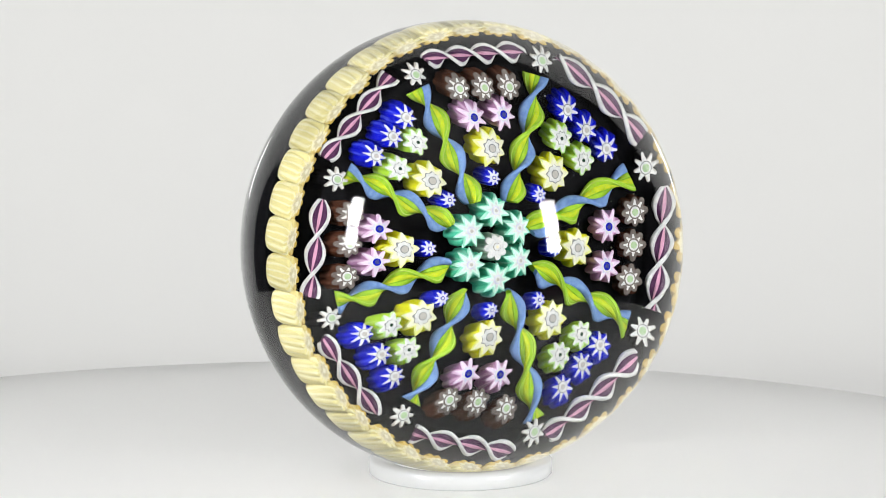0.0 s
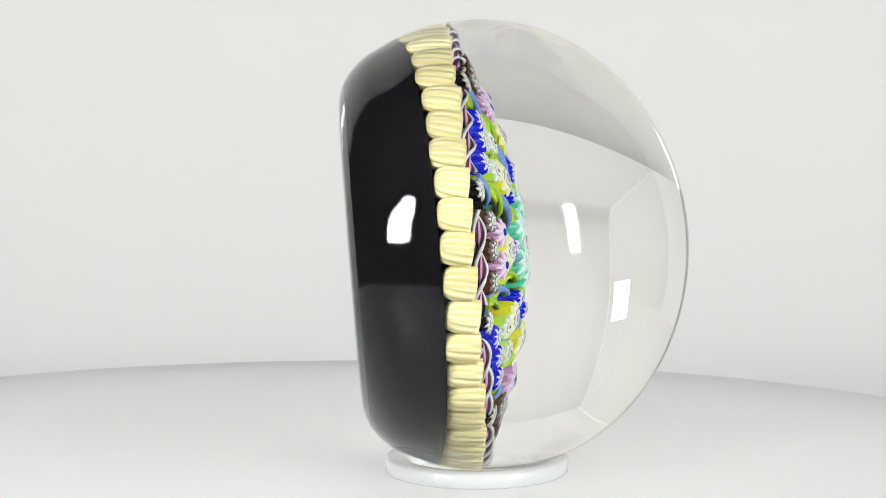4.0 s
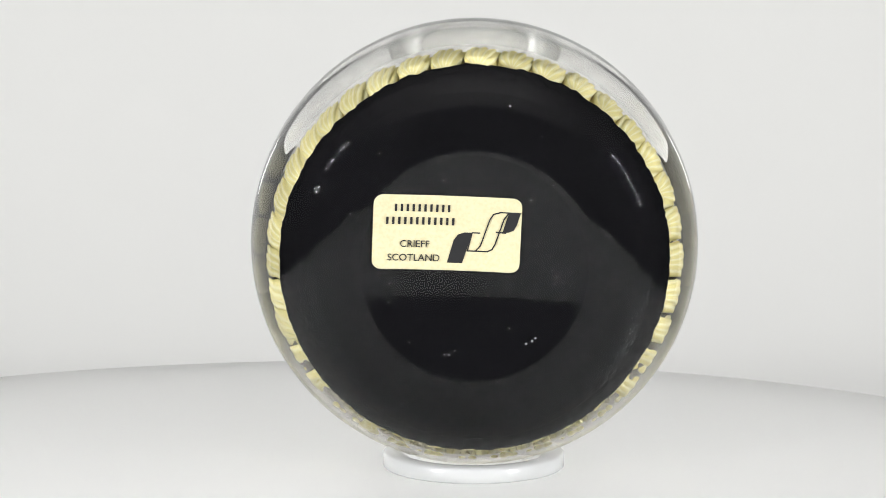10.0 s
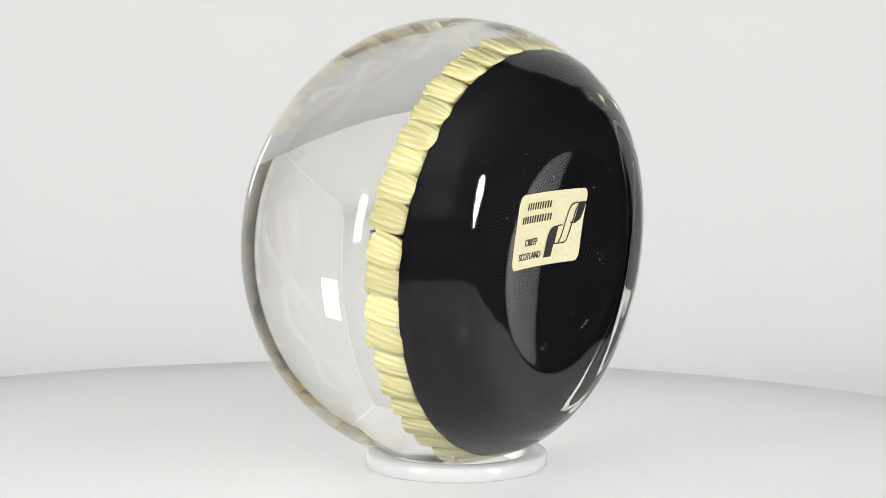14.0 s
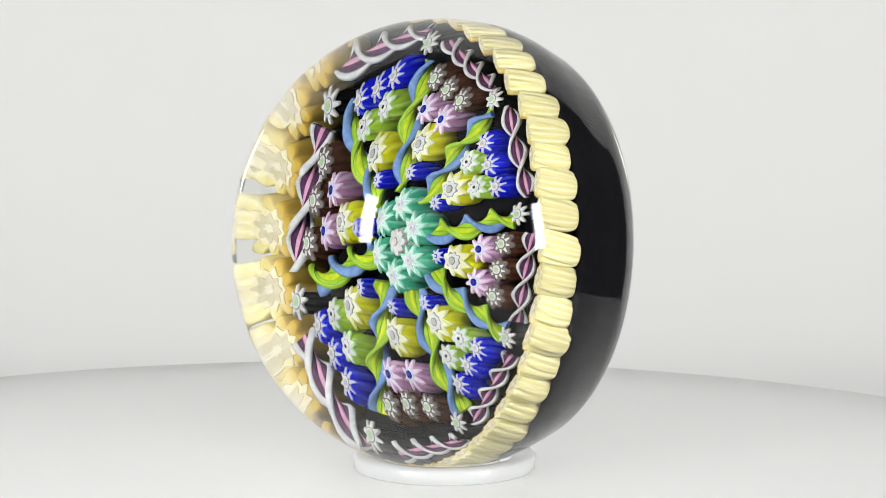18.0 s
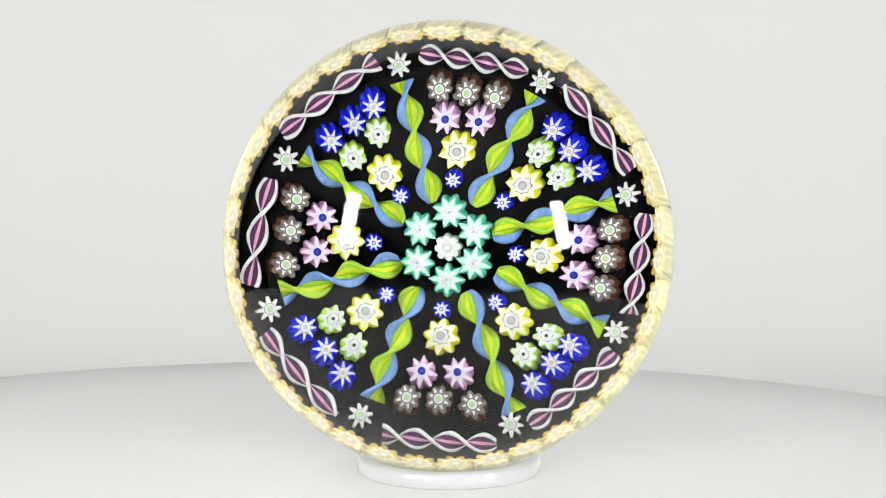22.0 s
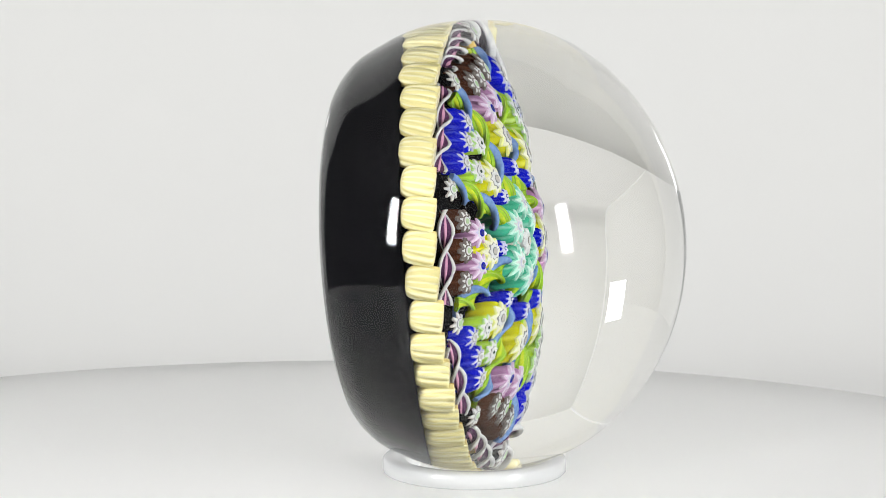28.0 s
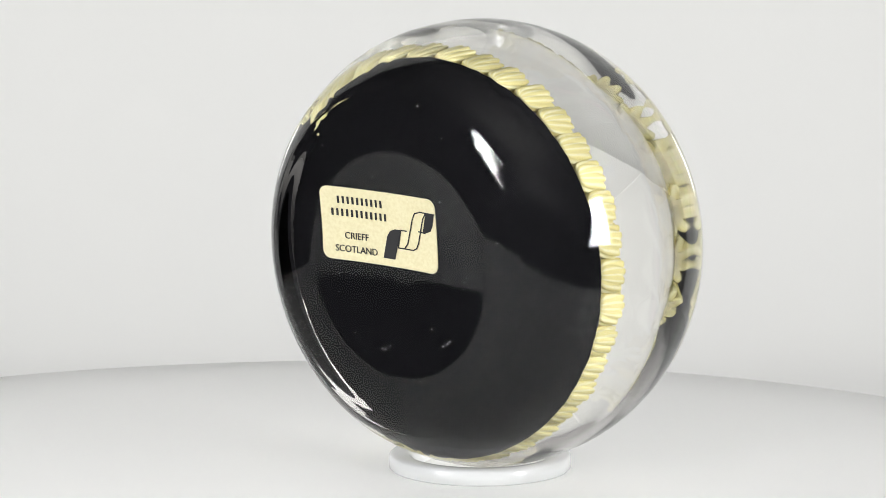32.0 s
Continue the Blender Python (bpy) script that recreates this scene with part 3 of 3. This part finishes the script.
bm = bmesh.new()
edge = rounded(252, 131, 16)
rings = [[bm.verts.new((x * k * K, y * k * K, z * K)) for x, y in edge] for k, z in ((1, -1.5), (1, 0.3), (0.996, 0.6), *((1 - 0.06 * i, 0.6) for i in range(1, 16)))]
for a, b in zip(rings, rings[1:]):
    for i in range(len(edge)):
        bm.faces.new((a[i], a[(i + 1) % len(edge)], b[(i + 1) % len(edge)], b[i])).smooth = True
bm.faces.new(rings[-1])
label = part("label", bm, LABEL, weight, "small cream paper label with dark print")
hug(label.data, 0)
label.matrix_local = label_at


def ink(name, outline, x=0, y=0):
    p = part(name, prism(outline, 0.4, 1.0), INK, label)
    for v in p.data.vertices:
        v.co.x, v.co.y = v.co.x + x * K, v.co.y + y * K
    hug(p.data, 1.0)
    return p


def shape(name, outline):
    cx = sum(a for a, b in outline) / len(outline)
    cy = sum(b for a, b in outline) / len(outline)
    return ink(name, [(a - cx, b - cy) for a, b in outline], cx, cy)


def bar_word(x, y, letters, wide, high):
    """A word of the print as plain bars, one for each letter."""
    gap = wide / letters
    for i in range(letters):
        ink("print_bar", [(-gap * 0.2, -high / 2), (gap * 0.2, -high / 2), (gap * 0.2, high / 2), (-gap * 0.2, high / 2)], x + gap * (i + 0.5) - wide / 2, y)


bar_word(-43, 43, 10, 100, 13)
bar_word(-46, 20, 12, 122, 13)


def word(text, x, y, size):
    cu = bpy.data.curves.new("print_word", "FONT")
    cu.body, cu.size, cu.align_x, cu.align_y, cu.extrude = text, size * K, "CENTER", "CENTER", 0.3 * K
    ob = new("print_source", cu)
    bpy.context.view_layer.update()
    me = bpy.data.meshes.new_from_object(ob.evaluated_get(bpy.context.evaluated_depsgraph_get()))
    bpy.data.objects.remove(ob)
    bpy.data.curves.remove(cu)
    me.materials.clear()
    me.materials.append(INK)
    p = new("print_word", me)
    p.parent = label
    for v in me.vertices:
        v.co.x, v.co.y = v.co.x + x * K, v.co.y + y * K
    hug(me, 1.9)
    return p


word("CRIEFF", -54, -21, 17)
word("SCOTLAND", -55, -45, 17)
shape("emblem_flag", [(2, -52), (28, -52), (43, 2), (30, 2), (19, -2), (12, -12)])
shape("emblem_flag", [(94, 4), (104, 5), (113, 9), (118, 18), (124, 40), (104, 40)])
for path in ([(43, 2), (56, 2)], [(36, -30), (70, -30), (78, -26), (83, -16), (96, 28), (104, 40)], [(50, -30), (58, -20), (72, 26), (78, 36), (90, 40), (124, 40)], [(84, 5), (100, 4)], [(36, -30), (43, 2)], [(90, 40), (104, 40)]):
    for (x0, y0), (x1, y1) in zip(path, path[1:]):
        d = Vector((x1 - x0, y1 - y0))
        n = Vector((-d.y, d.x)).normalized() * 1.1
        e0 = d.normalized() * 0.8
        shape("emblem_line", [(x0 - n.x - e0.x, y0 - n.y - e0.y), (x1 - n.x + e0.x, y1 - n.y + e0.y), (x1 + n.x + e0.x, y1 + n.y + e0.y), (x0 + n.x - e0.x, y0 + n.y - e0.y)])


# ================= seeds in the black ground =================
def ground_height(r):
    for (z0, r0), (z1, r1) in zip(ground[::-1], ground[::-1][1:]):
        if r0 <= r <= r1:
            return z0 + (z1 - z0) * (r - r0) / (r1 - r0)
    return ground[-1][0]


seeds = random.Random(41)
for i in range(60):
    a, r, size = seeds.uniform(0, 2 * math.pi), 250 * math.sqrt(seeds.uniform(0.06, 1)), seeds.choice((0.6, 0.7, 0.8, 0.9, 1.3))
    bm = bmesh.new()
    bmesh.ops.create_icosphere(bm, subdivisions=1, radius=size * K)
    bmesh.ops.translate(bm, vec=(r * math.cos(a) * K, r * math.sin(a) * K, (ground_height(r) + 0.7) * K), verts=bm.verts)
    part("glass_seed", smooth(bm), seeds.choice((CLOUD, MINT, CLOUD, LAVENDER)), weight)


# ================= dust on the base =================
def base_height(r):
    """Height of the outer glass under the base at a distance r from its axis."""
    for (z0, r0), (z1, r1) in zip(profile, profile[1:]):
        if r0 <= r <= r1:
            return z0 + (z1 - z0) * (r - r0) / max(r1 - r0, 1e-9)
    return profile[0][0]


DUST = material("pale_dust", (0.7, 0.72, 0.75), 0.9)
SPECKS = ((-89, -132, 1.9), (-99, -127, 1.7), (-105, -122, 1.5), (-60, -106, 1.2), (51, -151, 1.2), (43, -152, 1.3), (33, -145, 1.0), (111, -129, 0.9), (124, -238, 1.1), (-30, -244, 0.9), (-72, -247, 1.0), (-82, -240, 0.8),
          (-96, 118, 1.5), (52, 152, 1.3), (146, -60, 0.9), (-130, 20, 0.8), (-141, -16, 1.3), (-147, -8, 1.0), (-150, -24, 0.9), (-137, -28, 0.8), (-133, -4, 1.1), (210, 96, 1.1), (-225, 60, 1.0), (-60, 280, 1.6), (160, 200, 1.0))
grit = random.Random(23)
for i in range(14):
    a, r = grit.uniform(0, 2 * math.pi), grit.uniform(60, 300)
    SPECKS += ((r * math.cos(a), r * math.sin(a), grit.uniform(0.5, 0.9)),)
for x, y, size in SPECKS:
    bm = bmesh.new()
    bmesh.ops.create_icosphere(bm, subdivisions=1, radius=size * K)
    for v in bm.verts:
        v.co *= grit.uniform(0.7, 1.3)
        v.co.z *= 0.5
    bmesh.ops.translate(bm, vec=(x * K, y * K, base_height(math.hypot(x, y) * K) - 0.2 * size * K), verts=bm.verts)
    part("dust_speck", bm, DUST, weight)


# ================= motions =================
def motions():
    rows_w, rows_r = [], []
    steps = 16
    for i in range(steps + 1):
        t = 32.0 * i / steps
        phi = 360.0 / PERIOD * (t - FACING)
        turn = pose(0, 0, 0, 0, 0, phi)
        stand = pose(-21.3 * K, 0, LIFT + 7.0 * K) @ pose(0, 0, 0, 90 - 4.35, 0, 0)
        rows_w.append((t, turn @ stand))
        rows_r.append((t, turn @ pose(-20.5 * K, -25 * K, 0.0)))
    walk(weight, rows_w)
    walk(turntable_ring, rows_r)


motions()
